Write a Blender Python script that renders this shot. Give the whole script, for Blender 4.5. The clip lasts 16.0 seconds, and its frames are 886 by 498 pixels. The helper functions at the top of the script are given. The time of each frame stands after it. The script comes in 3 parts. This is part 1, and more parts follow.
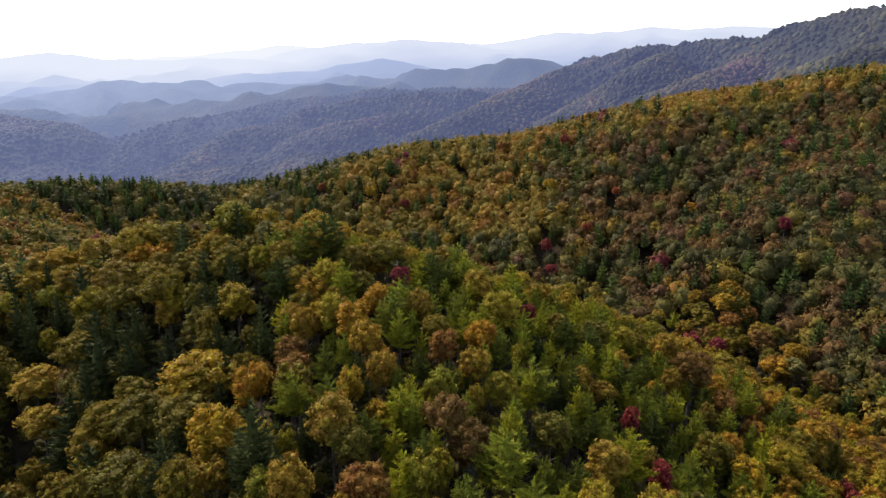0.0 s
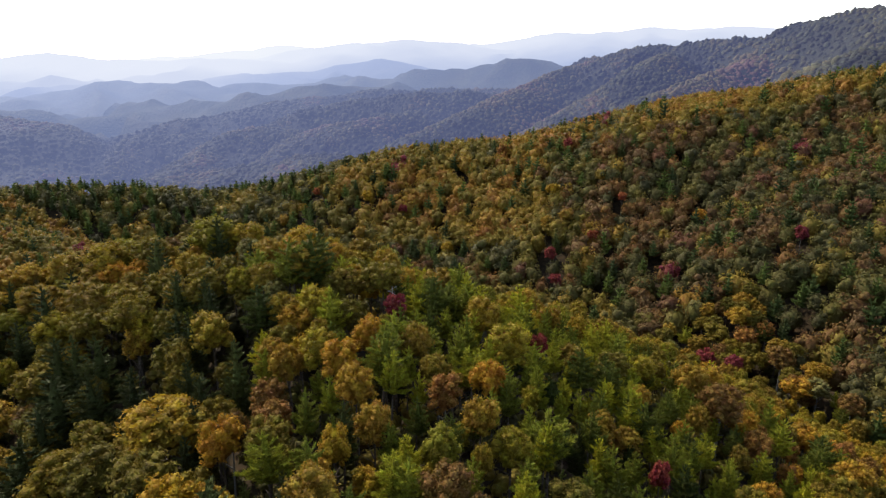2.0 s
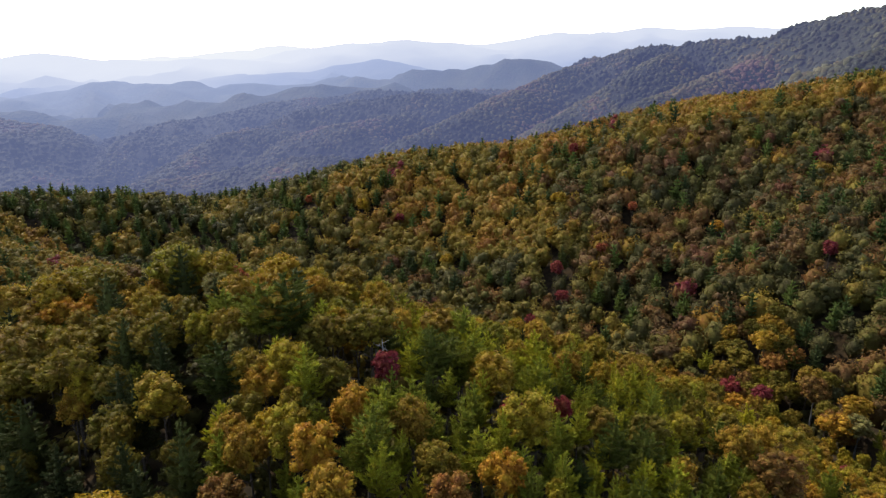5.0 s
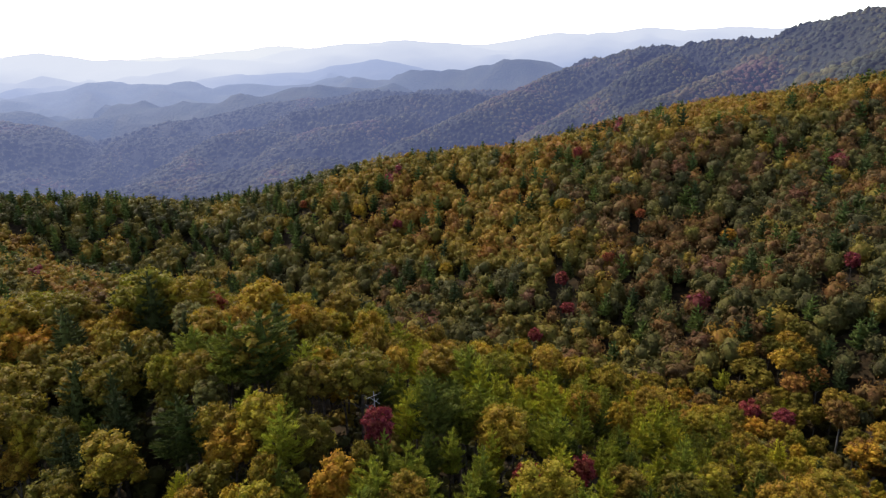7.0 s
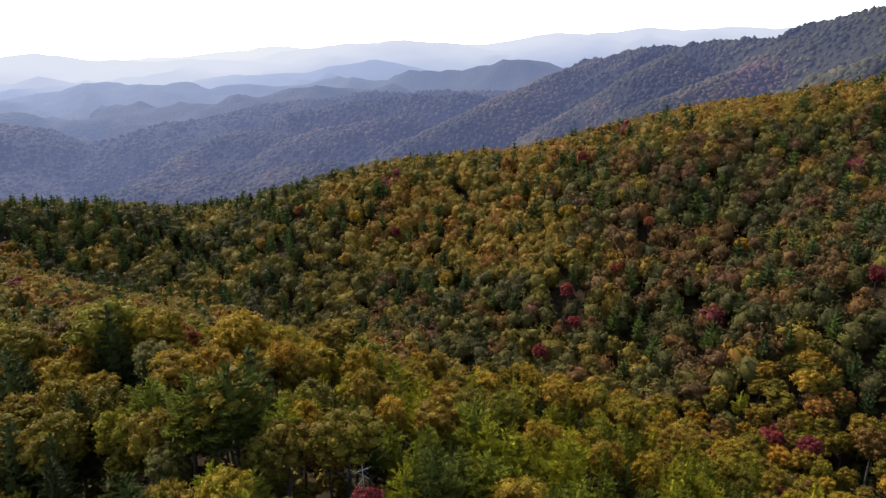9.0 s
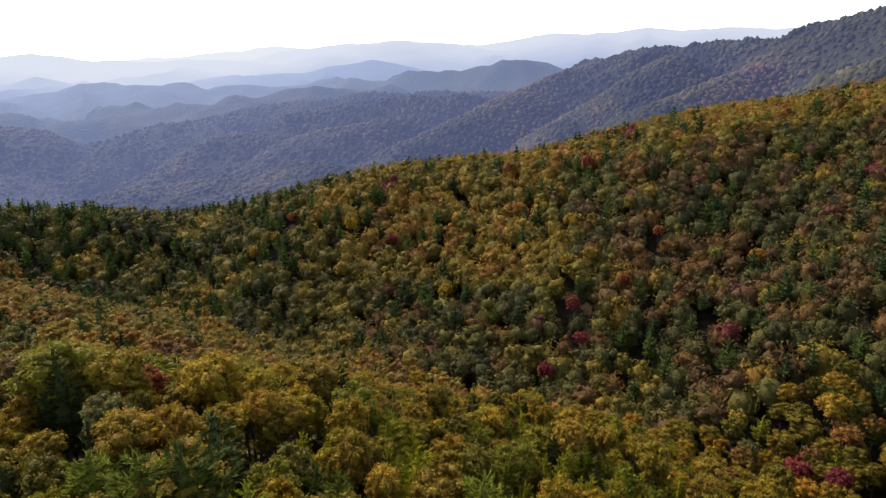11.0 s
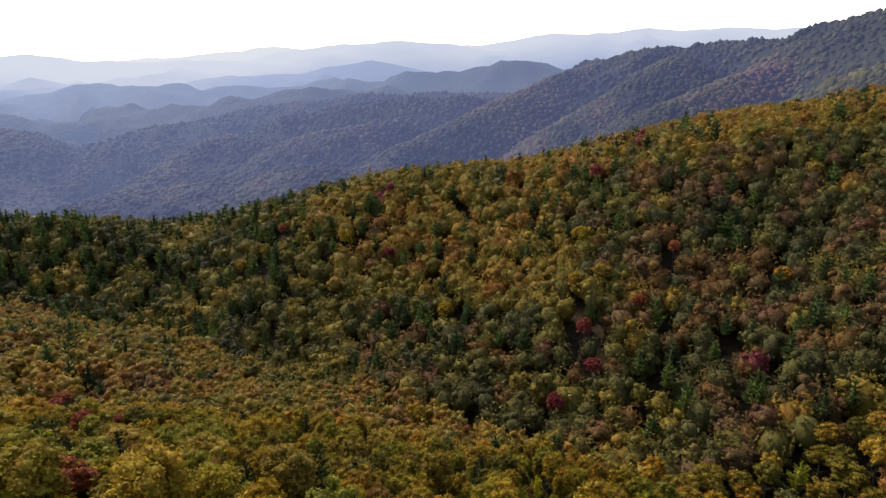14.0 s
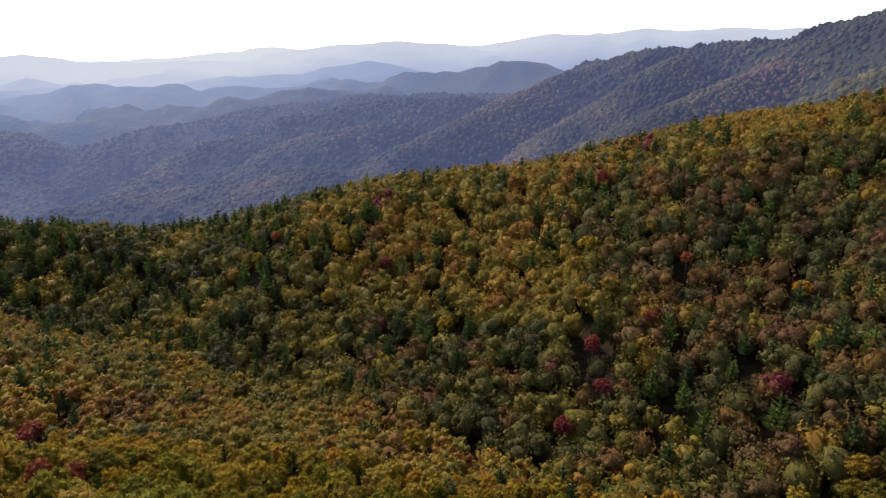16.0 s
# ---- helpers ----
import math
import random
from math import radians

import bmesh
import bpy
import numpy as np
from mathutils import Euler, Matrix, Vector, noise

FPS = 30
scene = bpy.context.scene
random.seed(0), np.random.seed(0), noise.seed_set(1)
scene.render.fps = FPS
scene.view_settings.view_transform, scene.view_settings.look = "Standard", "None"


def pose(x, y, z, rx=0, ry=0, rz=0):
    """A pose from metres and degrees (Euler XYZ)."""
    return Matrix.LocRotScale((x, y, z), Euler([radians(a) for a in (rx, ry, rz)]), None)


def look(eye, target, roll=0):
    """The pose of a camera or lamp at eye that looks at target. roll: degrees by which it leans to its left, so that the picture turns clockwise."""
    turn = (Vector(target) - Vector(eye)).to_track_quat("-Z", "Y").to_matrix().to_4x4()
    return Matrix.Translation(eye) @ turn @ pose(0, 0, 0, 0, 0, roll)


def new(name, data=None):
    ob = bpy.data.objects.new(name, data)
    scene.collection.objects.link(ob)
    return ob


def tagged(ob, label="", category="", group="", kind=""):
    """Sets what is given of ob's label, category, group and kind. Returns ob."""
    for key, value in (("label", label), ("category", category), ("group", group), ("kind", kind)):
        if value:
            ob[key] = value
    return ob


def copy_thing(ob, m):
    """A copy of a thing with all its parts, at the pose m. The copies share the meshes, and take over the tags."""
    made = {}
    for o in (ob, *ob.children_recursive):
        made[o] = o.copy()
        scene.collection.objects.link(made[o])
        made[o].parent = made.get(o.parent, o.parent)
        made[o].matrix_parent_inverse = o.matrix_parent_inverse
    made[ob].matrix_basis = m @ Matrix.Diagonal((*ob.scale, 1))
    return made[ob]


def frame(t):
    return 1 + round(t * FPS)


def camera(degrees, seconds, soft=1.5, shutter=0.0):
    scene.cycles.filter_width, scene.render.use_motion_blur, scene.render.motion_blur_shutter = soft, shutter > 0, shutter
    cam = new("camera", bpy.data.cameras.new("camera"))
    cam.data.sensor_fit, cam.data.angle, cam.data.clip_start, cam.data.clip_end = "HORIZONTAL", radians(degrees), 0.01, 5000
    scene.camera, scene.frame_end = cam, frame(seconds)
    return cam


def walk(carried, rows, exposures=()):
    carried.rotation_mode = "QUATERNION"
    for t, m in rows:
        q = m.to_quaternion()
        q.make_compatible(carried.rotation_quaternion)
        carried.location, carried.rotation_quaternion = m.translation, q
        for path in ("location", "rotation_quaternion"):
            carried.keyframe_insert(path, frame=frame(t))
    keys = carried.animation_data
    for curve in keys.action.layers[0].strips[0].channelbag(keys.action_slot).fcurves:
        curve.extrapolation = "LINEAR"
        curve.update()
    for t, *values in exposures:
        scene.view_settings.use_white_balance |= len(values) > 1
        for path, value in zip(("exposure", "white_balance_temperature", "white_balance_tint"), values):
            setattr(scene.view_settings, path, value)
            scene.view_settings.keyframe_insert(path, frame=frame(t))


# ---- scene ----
# ---- camera ----
cam = camera(65.0, 16.0, soft=1.3)
PATH = [
    (0, (-0.000, 0.000, 0.000, 73.900, 0.000, -0.000)),
    (2, (-0.257, 13.141, -0.044, 73.915, 0.000, -0.113)),
    (4, (-0.513, 26.242, -0.026, 73.930, 0.000, -0.225)),
    (6, (-0.769, 39.302, 0.054, 73.946, 0.000, -0.336)),
    (8, (-1.024, 52.322, 0.195, 73.961, 0.000, -0.445)),
    (10, (-1.278, 65.302, 0.398, 73.977, 0.000, -0.554)),
    (12, (-1.531, 78.242, 0.663, 73.992, 0.000, -0.661)),
    (14, (-1.783, 91.141, 0.990, 74.008, 0.000, -0.767)),
    (16, (-2.035, 104.000, 1.378, 74.023, 0.000, -0.871)),
]
walk(cam, [(t, pose(*p)) for t, p in PATH], [(0.0, 1.75), (4.0, 1.71), (8.0, 1.66), (12.5, 1.59), (16.0, 1.46)])

# ---- sky, sun and exposure ----
EXPOSURE = 1.68
SUN = Vector((-0.46, 0.57, 0.68)).normalized()
world = bpy.data.worlds.new("sky")
world.use_nodes = True
scene.world = world
nt = world.node_tree
sky = nt.nodes.new("ShaderNodeTexSky")
sky.sky_type = "NISHITA"
sky.sun_disc = False
sky.sun_elevation = math.asin(SUN.z)
sky.sun_rotation = math.atan2(SUN.x, SUN.y)
sky.dust_density = 2.0
sky.altitude = 1000.0
pale = nt.nodes.new("ShaderNodeHueSaturation")
pale.inputs["Saturation"].default_value = 0.8
nt.links.new(sky.outputs["Color"], pale.inputs["Color"])
nt.links.new(pale.outputs["Color"], nt.nodes["Background"].inputs["Color"])
nt.nodes["Background"].inputs["Strength"].default_value = 0.15
lamp = bpy.data.lights.new("sun", "SUN")
lamp.energy = 2.75
lamp.angle = radians(0.6)
lamp.color = (1.0, 0.93, 0.82)
sun = new("sun", lamp)
sun.matrix_world = look(SUN * 900, (0, 0, 0))

# ---- numeric noise ----


def lattice(ix, iy, seed):
    v = np.sin(ix * 127.1 + iy * 311.7 + seed * 74.7) * 43758.5453
    return v - np.floor(v)


def smooth_noise(x, y, seed=0):
    x, y = np.asarray(x, float), np.asarray(y, float)
    ix, iy = np.floor(x), np.floor(y)
    fx, fy = x - ix, y - iy
    fx, fy = fx * fx * (3 - 2 * fx), fy * fy * (3 - 2 * fy)
    a, b = lattice(ix, iy, seed), lattice(ix + 1, iy, seed)
    c, d = lattice(ix, iy + 1, seed), lattice(ix + 1, iy + 1, seed)
    return (a * (1 - fx) + b * fx) * (1 - fy) + (c * (1 - fx) + d * fx) * fy


def fractal(x, y, seed=0, octaves=4):
    total, size = 0.0, 1.0
    for k in range(octaves):
        total = total + size * (smooth_noise(x * 2**k, y * 2**k, seed + k) - 0.5)
        size *= 0.5
    return total


# ---- materials ----


def node_material(name):
    m = bpy.data.materials.new(name)
    m.use_nodes = True
    return m, m.node_tree.nodes, m.node_tree.links


def ramp_stops(node, stops):
    r = node.color_ramp
    while len(r.elements) < len(stops):
        r.elements.new(0.5)
    for e, (at, col) in zip(r.elements, stops):
        e.position = at
        e.color = (*col, 1)


def foliage(name, stops, by_object=True, haze=False, through_light=0.30, grain=0.9, gloss=0.05, mottle=1.0):
    """Leaves: the colour of a tree is picked from stops, and varies from spray to spray."""
    m, n, l = node_material(name)
    p = n["Principled BSDF"]
    p.inputs["Roughness"].default_value = 0.62
    p.inputs["Specular IOR Level"].default_value = gloss
    ramp = n.new("ShaderNodeValToRGB")
    ramp_stops(ramp, stops)
    if by_object:
        info = n.new("ShaderNodeObjectInfo")
        l.new(info.outputs["Random"], ramp.inputs["Fac"])
    else:
        info = n.new("ShaderNodeAttribute")
        info.attribute_name = "tint"
        l.new(info.outputs["Fac"], ramp.inputs["Fac"])
    geo = n.new("ShaderNodeNewGeometry")
    fine = n.new("ShaderNodeTexNoise")
    fine.inputs["Scale"].default_value = grain
    fine.inputs["Detail"].default_value = 3
    l.new(geo.outputs["Position"], fine.inputs["Vector"])
    isle = n.new("ShaderNodeMath")
    isle.operation = "MULTIPLY_ADD"
    isle.inputs[1].default_value = 0.5
    l.new(geo.outputs["Random Per Island"], isle.inputs[0])
    l.new(fine.outputs["Fac"], isle.inputs[2])
    hsv = n.new("ShaderNodeHueSaturation")
    val = n.new("ShaderNodeMapRange")
    val.inputs["From Min"].default_value, val.inputs["From Max"].default_value = 0.3, 1.2
    val.inputs["To Min"].default_value, val.inputs["To Max"].default_value = 1 - 0.42 * mottle, 1 + 0.46 * mottle
    l.new(isle.outputs[0], val.inputs["Value"])
    hue = n.new("ShaderNodeMapRange")
    hue.inputs["From Min"].default_value, hue.inputs["From Max"].default_value = 0.3, 0.7
    hue.inputs["To Min"].default_value, hue.inputs["To Max"].default_value = 0.478, 0.518
    l.new(fine.outputs["Fac"], hue.inputs["Value"])
    l.new(hue.outputs["Result"], hsv.inputs["Hue"])
    l.new(ramp.outputs["Color"], hsv.inputs["Color"])
    l.new(hsv.outputs["Color"], p.inputs["Base Color"])
    relief = n.new("ShaderNodeTexNoise")
    relief.inputs["Scale"].default_value = grain * 6.0
    relief.inputs["Detail"].default_value = 2
    l.new(geo.outputs["Position"], relief.inputs["Vector"])
    bump = n.new("ShaderNodeBump")
    bump.inputs["Strength"].default_value = 0.8 * mottle
    bump.inputs["Distance"].default_value = 0.32 / grain
    l.new(relief.outputs["Fac"], bump.inputs["Height"])
    l.new(bump.outputs["Normal"], p.inputs["Normal"])
    # Colour darkens where the relief is low, imitating shaded gaps between leaf clusters.
    speck = n.new("ShaderNodeMath")
    speck.operation = "MULTIPLY_ADD"
    speck.inputs[1].default_value, speck.inputs[2].default_value = 1.1 * mottle, -0.55 * mottle
    l.new(relief.outputs["Fac"], speck.inputs[0])
    both = n.new("ShaderNodeMath")
    both.operation = "ADD"
    l.new(speck.outputs[0], both.inputs[0])
    l.new(val.outputs["Result"], both.inputs[1])
    l.new(both.outputs[0], hsv.inputs["Value"])
    tr = n.new("ShaderNodeBsdfTranslucent")
    l.new(hsv.outputs["Color"], tr.inputs["Color"])
    mix = n.new("ShaderNodeMixShader")
    mix.inputs["Fac"].default_value = through_light
    l.new(p.outputs["BSDF"], mix.inputs[1])
    l.new(tr.outputs["BSDF"], mix.inputs[2])
    last = mix
    # Far foliage only: haze is laid over the leaves as emission.
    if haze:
        last = painted_haze(n, l, mix)
    l.new(last.outputs["Shader"], n["Material Output"].inputs["Surface"])
    return m


# Painted haze by distance in metres: share of emission and its colour.
HAZE_STEPS = [
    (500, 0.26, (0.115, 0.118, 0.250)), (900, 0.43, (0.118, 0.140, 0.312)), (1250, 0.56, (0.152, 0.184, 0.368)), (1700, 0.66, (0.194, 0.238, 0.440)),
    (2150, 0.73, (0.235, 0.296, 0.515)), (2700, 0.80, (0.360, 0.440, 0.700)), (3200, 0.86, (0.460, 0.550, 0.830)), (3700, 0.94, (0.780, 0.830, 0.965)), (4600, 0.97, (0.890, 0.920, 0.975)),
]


def painted_haze(n, l, shader):
    """Emission painted on the far backdrop in place of hazy air: thicker with distance, towards the valley floors and
    towards the sun.
    """
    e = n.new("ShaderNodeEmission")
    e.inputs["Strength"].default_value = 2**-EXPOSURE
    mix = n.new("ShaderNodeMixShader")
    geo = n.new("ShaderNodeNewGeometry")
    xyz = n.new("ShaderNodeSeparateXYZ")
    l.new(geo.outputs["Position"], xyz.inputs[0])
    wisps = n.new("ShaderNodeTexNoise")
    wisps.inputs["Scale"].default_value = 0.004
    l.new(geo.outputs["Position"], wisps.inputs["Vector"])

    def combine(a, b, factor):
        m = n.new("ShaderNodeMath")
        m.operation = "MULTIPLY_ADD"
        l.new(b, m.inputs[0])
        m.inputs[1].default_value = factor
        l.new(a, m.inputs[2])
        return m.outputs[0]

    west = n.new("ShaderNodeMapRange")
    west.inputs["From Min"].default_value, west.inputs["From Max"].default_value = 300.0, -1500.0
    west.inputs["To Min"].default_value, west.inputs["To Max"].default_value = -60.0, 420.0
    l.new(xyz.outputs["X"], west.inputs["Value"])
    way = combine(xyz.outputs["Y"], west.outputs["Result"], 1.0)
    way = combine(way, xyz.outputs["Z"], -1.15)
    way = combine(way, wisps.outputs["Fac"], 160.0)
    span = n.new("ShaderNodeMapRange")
    span.inputs["From Min"].default_value, span.inputs["From Max"].default_value = HAZE_STEPS[0][0] + 80.0, HAZE_STEPS[-1][0] + 80.0
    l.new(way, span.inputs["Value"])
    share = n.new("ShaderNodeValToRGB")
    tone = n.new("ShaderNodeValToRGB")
    at = [(d - HAZE_STEPS[0][0]) / (HAZE_STEPS[-1][0] - HAZE_STEPS[0][0]) for d, _, _ in HAZE_STEPS]
    ramp_stops(share, [(p, (k, k, k)) for p, (_, k, _) in zip(at, HAZE_STEPS)])
    ramp_stops(tone, [(p, c) for p, (_, _, c) in zip(at, HAZE_STEPS)])
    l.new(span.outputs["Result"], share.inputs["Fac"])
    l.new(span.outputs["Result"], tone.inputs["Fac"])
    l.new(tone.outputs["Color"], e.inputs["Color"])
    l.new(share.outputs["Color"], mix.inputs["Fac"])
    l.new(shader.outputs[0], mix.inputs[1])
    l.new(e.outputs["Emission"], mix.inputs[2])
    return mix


def earth(name, a, b, scale=0.15):
    m, n, l = node_material(name)
    p = n["Principled BSDF"]
    p.inputs["Roughness"].default_value = 0.95
    p.inputs["Specular IOR Level"].default_value = 0.05
    tex = n.new("ShaderNodeTexNoise")
    tex.inputs["Scale"].default_value = scale
    tex.inputs["Detail"].default_value = 6
    geo = n.new("ShaderNodeNewGeometry")
    l.new(geo.outputs["Position"], tex.inputs["Vector"])
    ramp = n.new("ShaderNodeValToRGB")
    ramp_stops(ramp, [(0.35, a), (0.65, b)])
    l.new(tex.outputs["Fac"], ramp.inputs["Fac"])
    l.new(ramp.outputs["Color"], p.inputs["Base Color"])
    bump = n.new("ShaderNodeBump")
    bump.inputs["Strength"].default_value = 0.8
    bump.inputs["Distance"].default_value = 0.3 / scale * 0.1
    l.new(tex.outputs["Fac"], bump.inputs["Height"])
    l.new(bump.outputs["Normal"], p.inputs["Normal"])
    return m


LEAF_LITTER = earth("leaf_litter", (0.012, 0.009, 0.005), (0.030, 0.019, 0.009), scale=0.5)
BARK = earth("bark", (0.035, 0.027, 0.020), (0.085, 0.066, 0.050), scale=3.0)
GREY_BARK = earth("grey_bark", (0.07, 0.063, 0.055), (0.14, 0.13, 0.115), scale=3.0)
WEATHERED = earth("weathered_wood", (0.13, 0.12, 0.11), (0.24, 0.225, 0.21), scale=4.0)

LEAVES = {
    "pine_tree": foliage("pine_needles", [(0.0, (0.040, 0.048, 0.010)), (0.3, (0.112, 0.118, 0.014)), (0.7, (0.205, 0.202, 0.016)), (1.0, (0.290, 0.258, 0.015))], grain=1.5, through_light=0.20, gloss=0.05, mottle=1.35),
    "young_pine_tree": foliage("young_pine_needles", [(0.0, (0.044, 0.048, 0.009)), (0.3, (0.132, 0.126, 0.012)), (0.7, (0.225, 0.200, 0.013)), (1.0, (0.300, 0.248, 0.014))], grain=1.5, through_light=0.26, gloss=0.05, mottle=1.3),
    "hemlock_tree": foliage("hemlock_needles", [(0.0, (0.028, 0.032, 0.010)), (1.0, (0.052, 0.056, 0.013))], grain=1.5, through_light=0.10, gloss=0.04),
    "oak_tree": foliage("oak_leaves", [(0.0, (0.076, 0.062, 0.009)), (0.5, (0.108, 0.080, 0.009)), (1.0, (0.148, 0.098, 0.010))]),
    "chestnut_tree": foliage("chestnut_leaves", [(0.0, (0.120, 0.082, 0.011)), (0.5, (0.160, 0.098, 0.011)), (1.0, (0.200, 0.112, 0.012))]),
    "linden_tree": foliage("linden_leaves", [(0.0, (0.112, 0.100, 0.010)), (0.5, (0.156, 0.122, 0.010)), (1.0, (0.205, 0.143, 0.011))]),
    "poplar_tree": foliage("poplar_leaves", [(0.0, (0.152, 0.106, 0.010)), (0.5, (0.198, 0.124, 0.010)), (1.0, (0.248, 0.146, 0.010))]),
    "birch_tree": foliage("birch_leaves", [(0.0, (0.190, 0.128, 0.018)), (0.5, (0.235, 0.148, 0.018)), (1.0, (0.290, 0.168, 0.018))]),
    "hickory_tree": foliage("hickory_leaves", [(0.0, (0.176, 0.106, 0.012)), (0.5, (0.226, 0.124, 0.011)), (1.0, (0.280, 0.132, 0.012))]),
    "beech_tree": foliage("beech_leaves", [(0.0, (0.094, 0.056, 0.014)), (0.5, (0.128, 0.066, 0.015)), (1.0, (0.176, 0.080, 0.016))]),
    "maple_tree": foliage("maple_leaves", [(0.0, (0.128, 0.021, 0.021)), (0.5, (0.158, 0.030, 0.021)), (1.0, (0.195, 0.056, 0.018))]),
    "ash_tree": foliage("ash_leaves", [(0.0, (0.092, 0.080, 0.020)), (0.5, (0.110, 0.094, 0.024)), (1.0, (0.130, 0.108, 0.032))]),
}
WOODS_STOPS = [
    (0.0, (0.043, 0.039, 0.014)), (0.14, (0.069, 0.059, 0.016)), (0.26, (0.097, 0.077, 0.016)), (0.40, (0.126, 0.092, 0.016)), (0.52, (0.158, 0.104, 0.015)),
    (0.64, (0.182, 0.104, 0.015)), (0.75, (0.182, 0.085, 0.016)), (0.85, (0.108, 0.056, 0.016)), (0.93, (0.078, 0.048, 0.018)), (1.0, (0.140, 0.029, 0.027)),
]
WOODS = foliage("mixed_wood_leaves", WOODS_STOPS, by_object=False, grain=0.5, through_light=0.34, gloss=0.05, mottle=0.6)
DARK_WOODS = foliage("conifer_wood_needles", [(0.0, (0.036, 0.046, 0.016)), (0.6, (0.058, 0.076, 0.018)), (1.0, (0.084, 0.104, 0.020))], by_object=False, grain=0.7)

# ---- the lie of the land ----
KNOLL = (26, (-105.0, 33.5), (58.0, 32.0), [
    [-1.2, -4.1, 2.6, 10.8, -0.9, -1.0, -1.0, -0.2],
    [-2.1, -12.2, -5.3, 9.1, -1.4, -2.7, -3.6, -0.3],
    [0.6, 0.9, 14.3, 6.9, 4.7, 3.7, -3.8, -0.9],
    [3.7, 4.8, 4.5, 4.2, 0.3, -0.4, -9.7, -2.3],
    [5.3, 6.0, 1.4, 1.3, 2.6, 1.4, -10.4, 8.3],
    [-0.4, -1.6, 1.4, 1.3, 7.5, -8.1, -16.8, 0.4],
])
FOOT = (31, (-240.0, 37.0), (240.0, 37.0), [
    [-0.0, -0.3, -1.8, -4.4, -3.1, -0.8, -5.0, -10.3, -14.5, 11.8, 6.2, -7.8, -1.1, -0.7],
    [0.2, -0.1, -4.0, -1.2, 6.3, -3.2, -5.2, -7.6, -7.1, -6.4, 0.4, 11.7, 4.1, -2.3],
    [0.7, 2.6, 0.5, 4.2, -2.9, -20.4, -2.9, -2.8, 4.7, -5.9, -4.5, 0.4, -2.4, -2.2],
    [-0.1, 0.8, 0.2, -9.5, -10.1, -2.6, -2.8, -5.4, -3.6, 5.5, 2.5, -4.6, -0.8, 7.9],
])
CREST = (31, (-240.0, 37.0), (388.0, 37.0), [
    [-0.3, -10.8, -7.6, -12.0, -0.5, 7.6, -6.3, 2.0, 5.3, 3.2, 3.4, 5.8, 1.5, 8.6],
    [7.7, -4.1, -3.9, 1.2, 3.9, 5.8, 5.7, 5.1, 1.2, 3.1, 0.0, -0.7, -3.5, 0.7],
    [1.7, 10.2, 4.9, 5.9, 5.8, 6.1, 9.6, 4.9, 0.6, 1.3, 2.9, 1.1, 0.7, 3.2],
    [-4.1, -2.6, -3.0, -1.8, -0.1, -0.5, -0.5, -0.9, 0.2, -0.2, -0.4, -2.4, -2.3, 1.6],
])
OUTER = (140, (-480.0, 160.0), (-120.0, 160.0), [
    [11.9, 8.0, -1.0, 3.0, 5.2, 10.5, 8.4],
    [6.5, -1.9, 11.2, 28.8, -1.0, 5.9, 10.0],
    [1.9, -2.1, 5.9, 5.7, -19.1, -7.9, -0.4],
    [10.3, 14.9, -9.8, -5.4, 29.0, 28.7, -6.7],
    [-4.2, 2.2, -0.5, 4.6, 28.4, 40.0, -11.8],
    [-15.0, -16.3, -13.1, -23.9, -30.8, -17.4, -23.3],
])
LOW = -100.0
PLAIN = -250.0


def land(x, y):
    """Height of the ground: swells and hollows of three sizes, falling to the plain behind the crest."""
    x, y = np.asarray(x, float), np.asarray(y, float)
    h = np.full(np.broadcast(x, y).shape, LOW)
    for size, (x0, dx), (y0, dy), rows in (KNOLL, FOOT, CREST, OUTER):
        for j, row in enumerate(rows):
            for i, high in enumerate(row):
                h = h + high * np.exp(-((x - x0 - i * dx) ** 2 + (y - y0 - j * dy) ** 2) / (2 * size * size))
    h = h + 1.6 * fractal(x / 22, y / 22, 3, 3)
    f = np.clip((np.hypot(x, y - 100) - 430) / 330, 0, 1)
    f = f * f * (3 - 2 * f)
    return h * (1 - f) + PLAIN * f


def hollow(x):
    """How far ahead the slope behind the knoll meets the foot of the middle ridge."""
    return float(np.interp(x, (-231, -160, -120, -80, -40, 0, 40, 80, 120), (410, 375, 362, 335, 312, 275, 245, 205, 160)))


def link_mesh(name, verts, faces, material, smooth=False, tint=None):
    """One mesh object from vertex rows and groups of faces with the same number of corners."""
    me = bpy.data.meshes.new(name)
    me.vertices.add(len(verts))
    me.vertices.foreach_set("co", np.ascontiguousarray(verts, np.float32).ravel())
    loops = np.concatenate([f.ravel() for f in faces]).astype(np.int32)
    totals = np.concatenate([np.full(len(f), f.shape[1]) for f in faces]).astype(np.int32)
    me.loops.add(len(loops))
    me.loops.foreach_set("vertex_index", loops)
    me.polygons.add(len(totals))
    me.polygons.foreach_set("loop_start", np.r_[0, np.cumsum(totals)[:-1]].astype(np.int32))
    me.polygons.foreach_set("use_smooth", np.full(len(totals), smooth))
    if tint is not None:
        a = me.attributes.new("tint", "FLOAT", "POINT")
        a.data.foreach_set("value", np.asarray(tint, np.float32))
    me.update(calc_edges=True)
    me.materials.append(material)
    return new(name, me)


def sheet(xs, ys, zs):
    nx, ny = len(xs), len(ys)
    gx, gy = np.meshgrid(xs, ys)
    k = np.arange(nx * ny).reshape(ny, nx)
    quads = np.stack([k[:-1, :-1], k[:-1, 1:], k[1:, 1:], k[1:, :-1]], -1).reshape(-1, 4)
    return np.stack([gx, gy, zs], -1).reshape(-1, 3), quads


